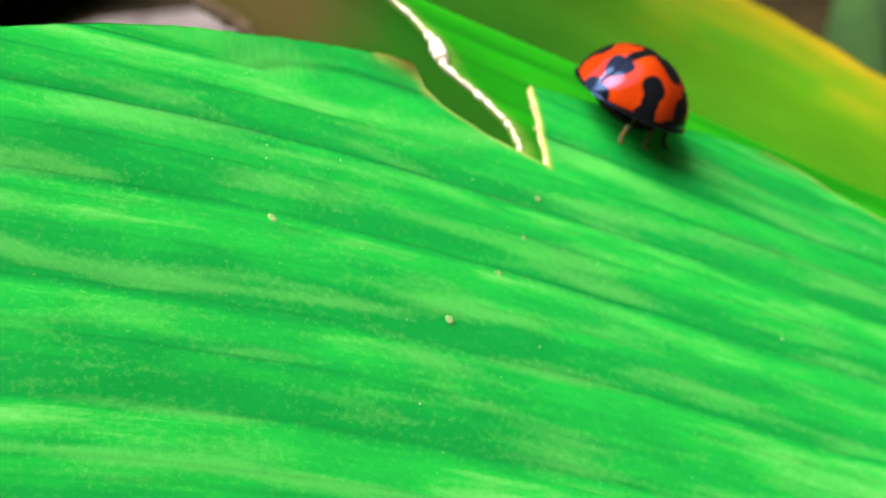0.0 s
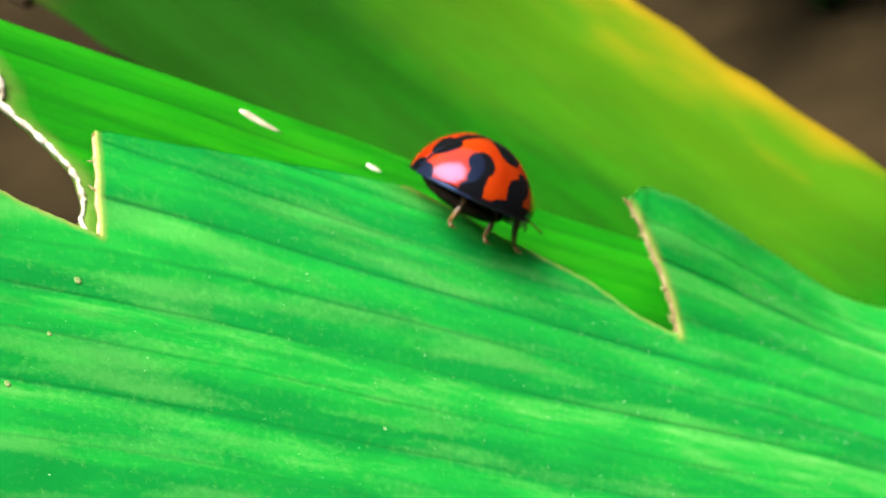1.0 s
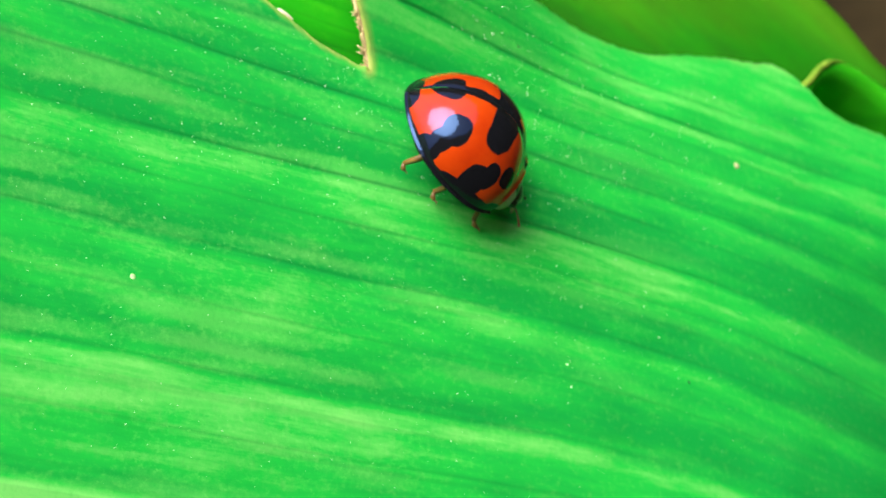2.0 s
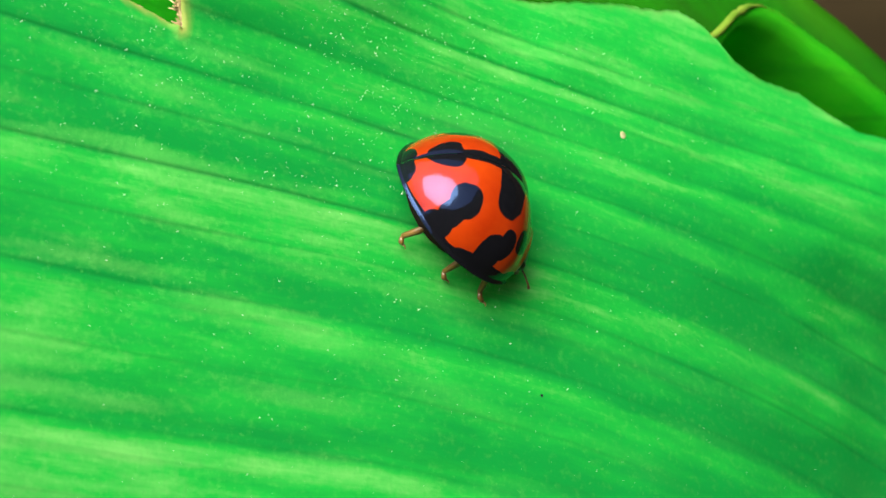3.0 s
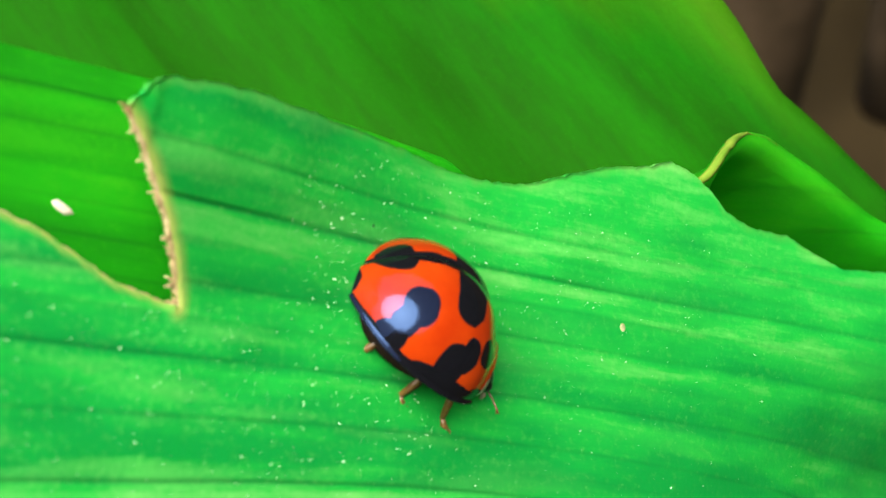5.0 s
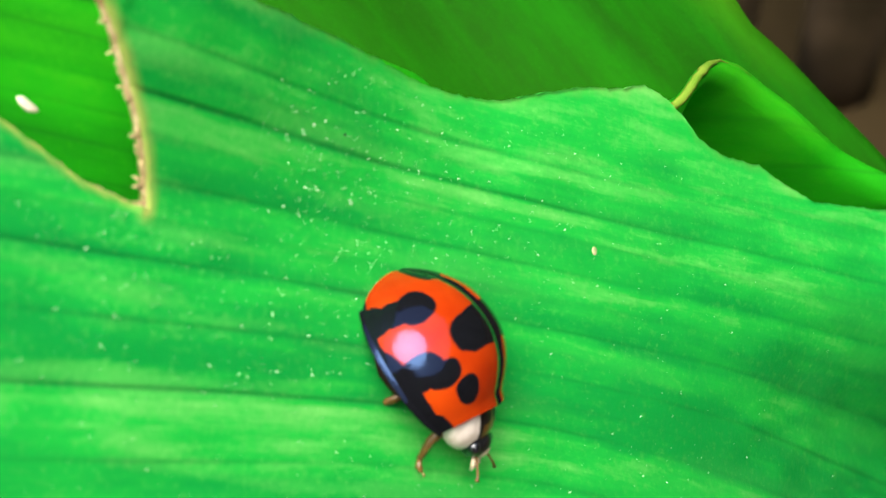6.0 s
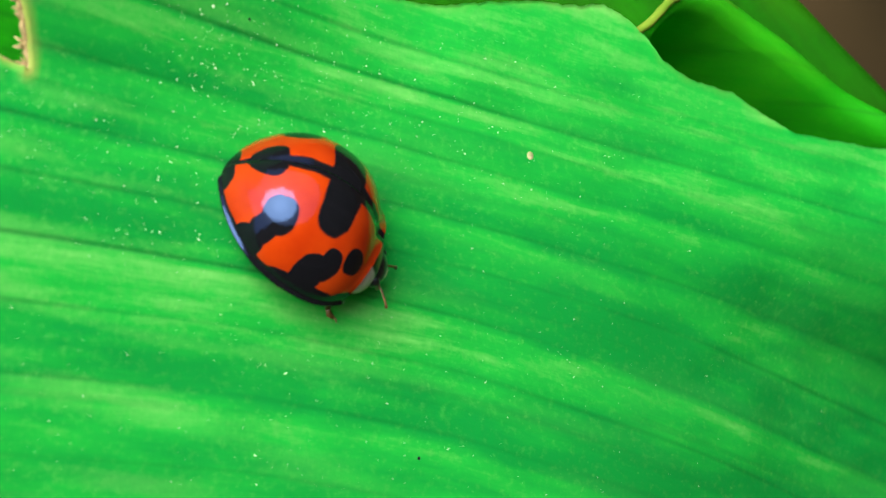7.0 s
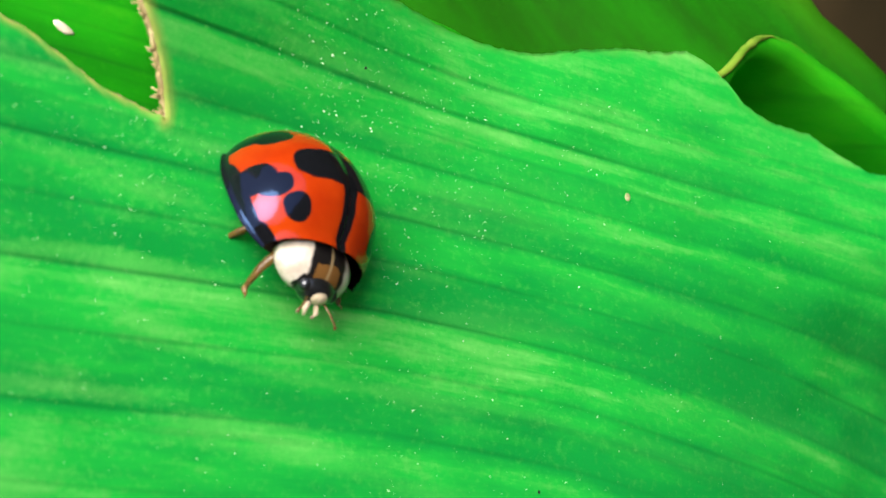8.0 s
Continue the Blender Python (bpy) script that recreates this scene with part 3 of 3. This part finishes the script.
def shell_outline(u):
    """Half width and height of the wing cases, u from tail 0 to shoulder 1."""
    w = 2.04 * (1 - abs((u - 0.60) / 0.60) ** 2.2) ** 0.68 if u < 0.60 else 2.04 * (1 - 0.27 * ((u - 0.60) / 0.40) ** 2.8)
    h = 1.82 * (1 - abs((u - 0.58) / 0.58) ** 2.2) ** 0.72 if u < 0.58 else 1.82 * (1 - 0.50 * ((u - 0.58) / 0.42) ** 2.2)
    return max(w, 0.0), max(h, 0.0)


def wing_case(parent, side):
    verts, faces, uv = [], [], []
    nu, nv = 48, 26
    for i in range(nu + 1):
        u = i / nu
        w, h = shell_outline(u)
        x = TAIL + (SHOULDER - TAIL) * u
        for j in range(nv + 1):
            v = j / nv
            th = v * math.pi / 2
            y = w * math.sin(th) ** 0.95
            z = RIM + h * math.cos(th) ** 1.1 if v < 1 else RIM
            dip = 0.05 * math.exp(-(v / 0.05) ** 2)
            back = -0.10 * math.sin(th) ** 2 * u + 0.10 * u
            verts.append(Vector((x + back * 0.6 + (0.16 * (1 - v) if i == nu else 0), side * (y + 0.006), z - dip * (h > 0.3))) * MM)
            uv.append((u, v))
    n0 = len(verts)
    # a flat lip all round the rim, turned in underneath
    edge = [verts[i * (nv + 1) + nv] for i in range(nu + 1)]
    for i, p in enumerate(edge):
        d = edge[min(i + 1, nu)] - edge[max(i - 1, 0)]
        out = Vector((d.y, -d.x, 0)).normalized() * (-side)
        for far, down in ((0.065, 0.03), (0.07, 0.055), (-0.12, 0.08)):
            q = p + out * far * MM
            verts.append(Vector((q.x, side * max(side * q.y, 0.004 * MM), p.z - down * MM)))
            uv.append((i / nu, 1.0))
    for i in range(nu):
        for j in range(nv):
            p = i * (nv + 1) + j
            q = (p, p + nv + 1, p + nv + 2, p + 1)
            faces.append(q if side < 0 else q[::-1])
        rows = [(i * (nv + 1) + nv, (i + 1) * (nv + 1) + nv)] + [(n0 + i * 3 + k, n0 + (i + 1) * 3 + k) for k in range(3)]
        for (p, p2), (r, r2) in zip(rows, rows[1:]):
            q = (p, p2, r2, r)
            faces.append(q if side < 0 else q[::-1])
    ob = link_mesh("wing_case", verts, faces, SHELL, parent, "glossy orange-red wing case with black spots and black rim")
    layer = ob.data.uv_layers.new(name="UVMap")
    for loop in ob.data.loops:
        layer.data[loop.index].uv = uv[loop.vertex_index]
    return ob


def ball(center, size, segments=20, rings=12):
    bm = bmesh.new()
    bmesh.ops.create_uvsphere(bm, u_segments=segments, v_segments=rings, radius=1.0)
    for v in bm.verts:
        v.co = Vector((v.co.x * size[0] + center[0], v.co.y * size[1] + center[1], v.co.z * size[2] + center[2])) * MM
    return bm


def ladybird():
    bug = new("ladybird")
    tagged(bug, "orange-red ladybird with black spots walking on the leaf", "ladybird")
    wing_case(bug, 1)
    wing_case(bug, -1)
    bm = ball((-0.3, 0, 0.57), (1.60, 1.34, 0.44))
    for v in bm.verts:
        v.co.z += 0.22 * v.co.y
    part("underside", bm, BELLY, bug, "dark flattened underside")
    # neck shield: a curved plate, black in the middle, cream at both sides
    bm = ball((1.50, 0, 0.88), (0.66, 1.12, 0.58), 28, 16)
    for v in bm.verts:
        v.co.z -= 0.30 * MM * max(0.0, (v.co.x / MM - 1.4)) + 0.08 * (v.co.y / MM) ** 2 * MM
    part("neck_shield", bm, SHIELD, bug, "glossy neck shield, black with cream sides")
    bm = ball((2.04, 0, 0.62), (0.36, 0.54, 0.36))
    head = part("head", bm, BLACK, bug, "black head")
    part("face", ball((2.24, 0, 0.63), (0.19, 0.30, 0.22), 16, 10), CREAM, head, "cream face between the eyes")
    for s in (1, -1):
        part("eye", ball((2.12, s * 0.44, 0.68), (0.17, 0.14, 0.17), 14, 8), BLACK, head)
        pts = [Vector((2.28, s * 0.25, 0.56)), Vector((2.50, s * 0.42, 0.52)), Vector((2.70, s * 0.58, 0.44)), Vector((2.78, s * 0.64, 0.38))]
        v, f = tube([p * MM for p in pts], [0.03 * MM, 0.025 * MM, 0.028 * MM, 0.045 * MM], 8)
        link_mesh("antenna", v, f, LEGS, head, "short amber antenna")
        v, f = tube([Vector(p) * MM for p in ((2.32, s * 0.12, 0.46), (2.46, s * 0.18, 0.32), (2.52, s * 0.12, 0.20))], [0.07 * MM, 0.06 * MM, 0.035 * MM], 8)
        link_mesh("mouthpart", v, f, CREAM, head)
    legs = []
    for x, out, lean in ((1.20, 0.26, 0.44), (0.32, 0.46, -0.12), (-0.72, 0.42, -0.48)):
        for s in (1, -1):
            leg = new("leg")
            leg.parent = bug
            leg.location = Vector((x, s * 0.74, 0.56)) * MM
            knee = Vector((lean * 0.50, s * out * 0.66, 0.04))
            ankle = Vector((lean * 0.98, s * out * 1.02, 0))
            toe = Vector((lean * 1.10 + 0.22, s * out * 1.16, 0))
            px, py = x + toe.x, s * 0.74 + toe.y
            toe.z = 0.40 * py - 0.02 * px - 0.52
            ankle.z = toe.z + 0.13
            bow = Vector((-0.10 * math.copysign(1.0, lean), 0, 0.10))
            heel = ankle.lerp(toe, 0.45) + Vector((0, s * 0.05, -0.035))
            for nm, pts, rad in (("thigh", (Vector((0, 0, 0)), knee * 0.35 + Vector((0, 0, 0.04)), knee * 0.7 + Vector((0, 0, 0.05)), knee), (0.15, 0.185, 0.165, 0.095)),
                                 ("shin", (knee, knee.lerp(ankle, 0.3) + bow * 0.7, knee.lerp(ankle, 0.65) + bow, ankle), (0.10, 0.12, 0.10, 0.07)),
                                 ("foot", (ankle, heel, heel.lerp(toe, 0.6), toe), (0.055, 0.075, 0.06, 0.03))):
                v, f = tube([p * MM for p in pts], [r * MM for r in rad], 10)
                link_mesh(nm, v, f, LEGS, leg)
            claw = [toe, toe + Vector((0.07, s * 0.05, 0.03)), toe + Vector((0.12, s * 0.08, -0.02))]
            v, f = tube([p * MM for p in claw], [0.03 * MM, 0.02 * MM, 0.006 * MM], 6)
            link_mesh("claw", v, f, LEGS, leg)
            legs.append((leg, s, x))
    return bug, legs


# ---- small grains on the leaf ----
def on_leaf(a, b, up=0.0):
    return LEAF_POSE @ (Vector((a, b, leaf_height(a, b) + up)) * MM)


def grain(name, a, b, size, material, label):
    bm = bmesh.new()
    bmesh.ops.create_icosphere(bm, subdivisions=2, radius=size * 0.64 * MM)
    for v in bm.verts:
        v.co *= 1 + 0.35 * wave(v.co.x / MM * 3 + a, v.co.y / MM * 3 + b, v.co.z / MM * 3)
        v.co.z *= 0.16
    ob = part(name, bm, material, None, label)
    ob.matrix_world = Matrix.Translation(on_leaf(a, b, size * 0.07)) @ LEAF_POSE.to_3x3().to_4x4()
    return tagged(ob, label, "grain")


def glints():
    """Tiny pale hairs and dust over the leaf's face."""
    rng = random.Random(5)
    verts, faces = [], []
    for k in range(4300):
        a, b = rng.choice((rng.uniform(-34, 24), rng.gauss(2, 8))), rng.choice((rng.uniform(-13, 8), rng.gauss(1, 4)))
        if k > 3000:
            a, b = rng.gauss(4.5, 5.5), rng.gauss(3.9, 2.2)
        elif wave(a * 0.16, b * 0.4, 21) < rng.uniform(-0.5, 0.25):
            continue
        u = a
        if b > min(TOP(u), TOP(u + 2.5), TOP(u - 2.5)) - 0.25:
            continue
        s = 0.0106 * (1 + 1.6 * rng.random() ** 4)
        p = Vector((a, b, leaf_height(a, b) + s * 0.5))
        n0 = len(verts)
        d = Vector((rng.uniform(-1, 1), rng.uniform(-1, 1), 0.8)).normalized() * s * rng.uniform(0.8, 2.4)
        e = d.orthogonal().normalized() * s * 0.6
        g = d.cross(e).normalized() * s * 0.6
        for q in (p - d, p + e, p + g, p - e, p - g, p + d):
            verts.append(q * MM)
        faces += [tuple(n0 + i for i in f) for f in ((0, 2, 1), (0, 3, 2), (0, 4, 3), (0, 1, 4), (5, 1, 2), (5, 2, 3), (5, 3, 4), (5, 4, 1))]
    ob = link_mesh("leaf_dust", verts, faces, DUST, None, "", False)
    ob.matrix_world = LEAF_POSE
    return tagged(ob, "fine pale dust and hairs scattered over the leaf", "dust", kind="stuff")


# ---- ground and distance ----
def ground_height(x, y):
    return 0.03 * wave(x * 6, y * 6) + 0.004 * wave(x * 40, y * 40)


def ground():
    verts, faces, n = [], [], 60
    for i in range(n + 1):
        for j in range(n + 1):
            x = (i / n * 2 - 1)
            y = (j / n * 2 - 1)
            X, Y = 40 * x * abs(x) ** 2.5, 40 * y * abs(y) ** 2.5
            verts.append((X, Y, ground_height(X, Y)))
    for i in range(n):
        for j in range(n):
            p = i * (n + 1) + j
            faces.append((p, p + n + 1, p + n + 2, p + 1))
    ob = link_mesh("ground", verts, faces, SOIL)
    return tagged(ob, "bare brown soil", "ground", kind="structure")


def surround():
    """Dark hedge-like ring all round, far off and unseen, added to keep the low sky from the place."""
    verts, faces, n = [], [], 96
    for ring in ((3.2, -0.1), (3.2, 4.0), (3.8, 4.0), (3.8, -0.1)):
        for k in range(n):
            t = 2 * math.pi * k / n
            r = ring[0] + 0.15 * wave(k * 0.7, ring[1])
            z = ring[1] + (0.35 * wave(k * 0.31, 5) + 0.15 * wave(k * 1.1, 2) if ring[1] > 1 else 0)
            if ring[1] > 1:
                z -= 2.6 * smoothstep(-math.cos(t), 0.45, 0.8)  # a gap that lets the low sky in
            verts.append((r * math.cos(t), r * math.sin(t), z))
    for q in range(3):
        for k in range(n):
            j = (k + 1) % n
            faces.append((q * n + k, q * n + j, (q + 1) * n + j, (q + 1) * n + k))
    ob = link_mesh("low_sky_blocker", verts, faces, SKY_BLOCK)
    return tagged(ob, "unseen dark ring added all round to block the low sky", "hedge", kind="structure")


def dead_leaf(x, y, size, turn, label):
    verts, faces, n, w = [], [], 16, 7
    for i in range(n):
        for j in range(w):
            f, g = i / (n - 1), j / (w - 1) * 2 - 1
            half = size * 0.28 * math.sin(math.pi * min(1, f * 0.94 + 0.05)) ** 0.8
            verts.append(((f - 0.5) * size, g * half, size * (0.10 * abs(g) + 0.12 * math.sin(f * 4 + x * 9) * f + 0.06)))
    half_n = len(verts)
    verts += [(a, b, c - 0.0006) for a, b, c in verts]
    for i in range(n - 1):
        for j in range(w - 1):
            p = i * w + j
            faces += [(p, p + w, p + w + 1, p + 1), (half_n + p, half_n + p + 1, half_n + p + w + 1, half_n + p + w)]
    for i in range(n - 1):
        for j in (0, w - 1):
            p = i * w + j
            faces.append((p, half_n + p, half_n + p + w, p + w))
    root = new("fallen_leaf")
    root.matrix_world = Matrix.Translation((x, y, ground_height(x, y))) @ pose(0, 0, 0, 0, 0, turn)
    link_mesh("blade", verts, faces, LITTER, root)
    v, f = tube([(-size * 0.5, 0, size * 0.07), (-size * 0.62, 0.003, size * 0.04), (-size * 0.75, 0.002, 0.002)], [0.0016, 0.0012, 0.001], 6)
    link_mesh("stalk", v, f, LITTER, root)
    return tagged(root, label, "leaf", "fallen leaves")


def weed(x, y, size, seed):
    rng = random.Random(seed)
    root = new("weed")
    root.matrix_world = pose(x, y, ground_height(x, y), 0, 0, rng.uniform(0, 360))
    for k in range(11):
        t, lean, high = rng.uniform(0, 6.28), rng.uniform(0.35, 0.9), size * rng.uniform(0.6, 1.0)
        verts, faces, n = [], [], 9
        for i in range(n):
            f = i / (n - 1)
            out = lean * high * f ** 1.4
            z = high * f * (1 - 0.35 * f * lean) - 0.004
            wid = size * 0.10 * math.sin(math.pi * (0.12 + 0.88 * f)) + 0.0004
            for g in (-1, 0, 1):
                cx, cy = out * math.cos(t) - g * wid * math.sin(t), out * math.sin(t) + g * wid * math.cos(t)
                verts.append((cx, cy, z + 0.25 * wid * abs(g)))
        m0 = len(verts)
        verts += [(a, b, c - 0.0005) for a, b, c in verts]
        for i in range(n - 1):
            for g in range(2):
                p = i * 3 + g
                faces += [(p, p + 1, p + 4, p + 3), (m0 + p, m0 + p + 3, m0 + p + 4, m0 + p + 1)]
        link_mesh("blade", verts, faces, WEED, root)
    return tagged(root, "dark green weed growing from the soil", "weed", "weeds")


def dry_stalk(x, y, high, radius, lean, turn):
    pts = [(lean * high * f * math.cos(turn), lean * high * f * math.sin(turn), high * f - 0.01) for f in np.linspace(0, 1, 14)]
    v, f = tube(pts, [radius * (1.05 - 0.3 * i / 13 + 0.06 * wave(i * 0.7, x * 50)) for i in range(14)], 14)
    root = new("dry_stalk")
    root.matrix_world = Matrix.Translation((x, y, ground_height(x, y)))
    link_mesh("stem", v, f, STALK, root)
    return tagged(root, "brown dry plant stalk standing in the soil", "stalk", "dry stalks")


main_leaf()
under_leaf()
back_leaf()
ground()
surround()
glints()
for a, b, r, mat, lab in ((15.35, 4.26, 0.17, PINKISH, "pinkish grain stuck on the leaf"), (-6.1, -5.3, 0.13, CRUMB, "pale crumb on the leaf"),
                          (-21.4, -1.6, 0.20, BROWNISH, "pale brownish grain near the bite"), (-25.7, -8.0, 0.24, BROWNISH, "brownish grain on the leaf"),
                          (-23.5, -5.4, 0.16, BROWNISH, "pale brownish grain on the leaf"), (-31.9, -6.7, 0.22, BROWNISH, "pale blotchy grain on the leaf"),
                          (-11.3, -3.6, 0.09, CRUMB, "tiny white crumb on the leaf"), (5.4, 5.5, 0.07, DUST, "tiny pale crumb on the leaf"),
                          (-8.7, -7.6, 0.08, CRUMB, "tiny pale crumb on the leaf"), (12.9, -3.65, 0.07, BLACK, "tiny black speck on the leaf"),
                          (6.5, 5.5, 0.06, BLACK, "tiny black speck on the leaf"), (-22.3, -3.6, 0.12, BROWNISH, "small brownish grain on the leaf")):
    grain("grain", a, b, r, mat, lab)
dry_stalk(0.044, 0.146, 0.26, 0.0065, 0.06, 0.4)
dry_stalk(0.074, 0.175, 0.24, 0.005, 0.06, 2.0)
for x, y, size, turn in ((-0.17, 0.80, 0.16, 20), (-0.05, 0.86, 0.14, 100), (-0.12, 0.66, 0.10, 200), (0.06, 0.74, 0.15, 70)):
    dead_leaf(x, y, size, turn, "pale dry fallen leaf lying on soil")
for k, (x, y, size) in enumerate(((0.10, 0.56, 0.10), (0.06, 0.46, 0.08), (0.16, 0.62, 0.12), (0.078, 0.20, 0.05), (0.15, 0.42, 0.09), (0.02, 0.62, 0.06))):
    weed(x, y, size, k)
bug, legs = ladybird()

# ---- the ladybird's way: seconds, middle of the body on the leaf, heading in degrees from the veins, lean, nod, lift ----
WAY = [
    (0.0, -16.83, 4.00, 25.2, -17.2, 6.3, 0.28),
    (0.5, -13.87, 4.86, 19.2, -26.2, 3.3, 0.26),
    (0.8, -11.06, 5.06, 12.5, -32.9, 5.7, 0.33),
    (1.0, -7.56, 5.09, 6.7, -35.5, 7.7, 0.41),
    (1.2, -4.26, 4.30, 3.8, -31.6, 6.7, 0.37),
    (1.5, 0.00, 3.09, 1.1, -21.9, 4.7, 0.31),
    (2.0, 3.53, 0.81, -23.0, -12.3, 5.0, 0.50),
    (2.2, 5.51, -0.33, -23.5, -16.4, 4.9, 0.45),
    (3.3, 10.37, 0.47, -6.5, -28.6, 4.5, -0.04),
    (3.5, 11.12, 0.54, -1.4, -29.1, 3.7, -0.14),
    (4.0, 10.75, 1.49, 8.4, -25.7, 11.4, -0.14),
    (4.5, 8.98, 2.94, -13.6, -32.7, -1.1, -0.49),
    (4.7, 8.12, 3.22, -19.4, -33.8, -3.5, -0.48),
    (5.8, 8.08, 1.44, -64.4, -25.3, -20.7, -0.46),
    (6.0, 9.25, 0.59, -68.9, -21.9, -23.5, -0.45),
    (6.3, 9.84, 0.42, -46.0, -24.4, -20.1, -0.11),
    (6.5, 10.21, 0.38, -25.6, -24.2, -17.8, 0.08),
    (7.0, 8.55, 0.94, -24.6, -21.1, -10.1, -0.30),
    (7.5, 6.09, 1.07, -48.3, -32.1, -10.5, -0.09),
    (8.0, 4.35, 1.00, -96.9, -10.5, -33.9, -0.10),
]


def seat(a, b, heading, lean, nod, lift):
    """The ladybird's pose on the leaf's face."""
    e = 1.2
    zx = (arch(a + e, b) - arch(a - e, b)) / (2 * e)
    zy = (arch(a, b + e) - arch(a, b - e)) / (2 * e)
    up = Vector((-zx, -zy, 1)).normalized()
    fwd = Vector((math.cos(radians(heading)), math.sin(radians(heading)), 0))
    fwd = (fwd - up * fwd.dot(up)).normalized()
    left = up.cross(fwd)
    m = Matrix((fwd, left, up)).transposed().to_4x4()
    m.translation = Vector((a, b, arch(a, b) + 0.02 + lift)) * MM
    return LEAF_POSE @ m @ pose(0, 0, 0, lean) @ pose(0, 0, 0, 0, nod)


def motions():
    walk(bug, [(t, seat(*row)) for t, *row in WAY])
    for k, (leg, s, x) in enumerate(legs):
        base = leg.location.copy()
        phase = 0.0 if (s > 0) == (x > 1 or x < 0) else math.pi
        rows = []
        for i in range(41):
            t = i * 0.2
            swing = 11 * math.sin(2 * math.pi * t / 0.7 + phase)
            lift = 3 * max(0.0, math.cos(2 * math.pi * t / 0.7 + phase)) * s
            rows.append((t, Matrix.Translation(base) @ pose(0, 0, 0, lift, 0, swing)))
        walk(leg, rows)


motions()
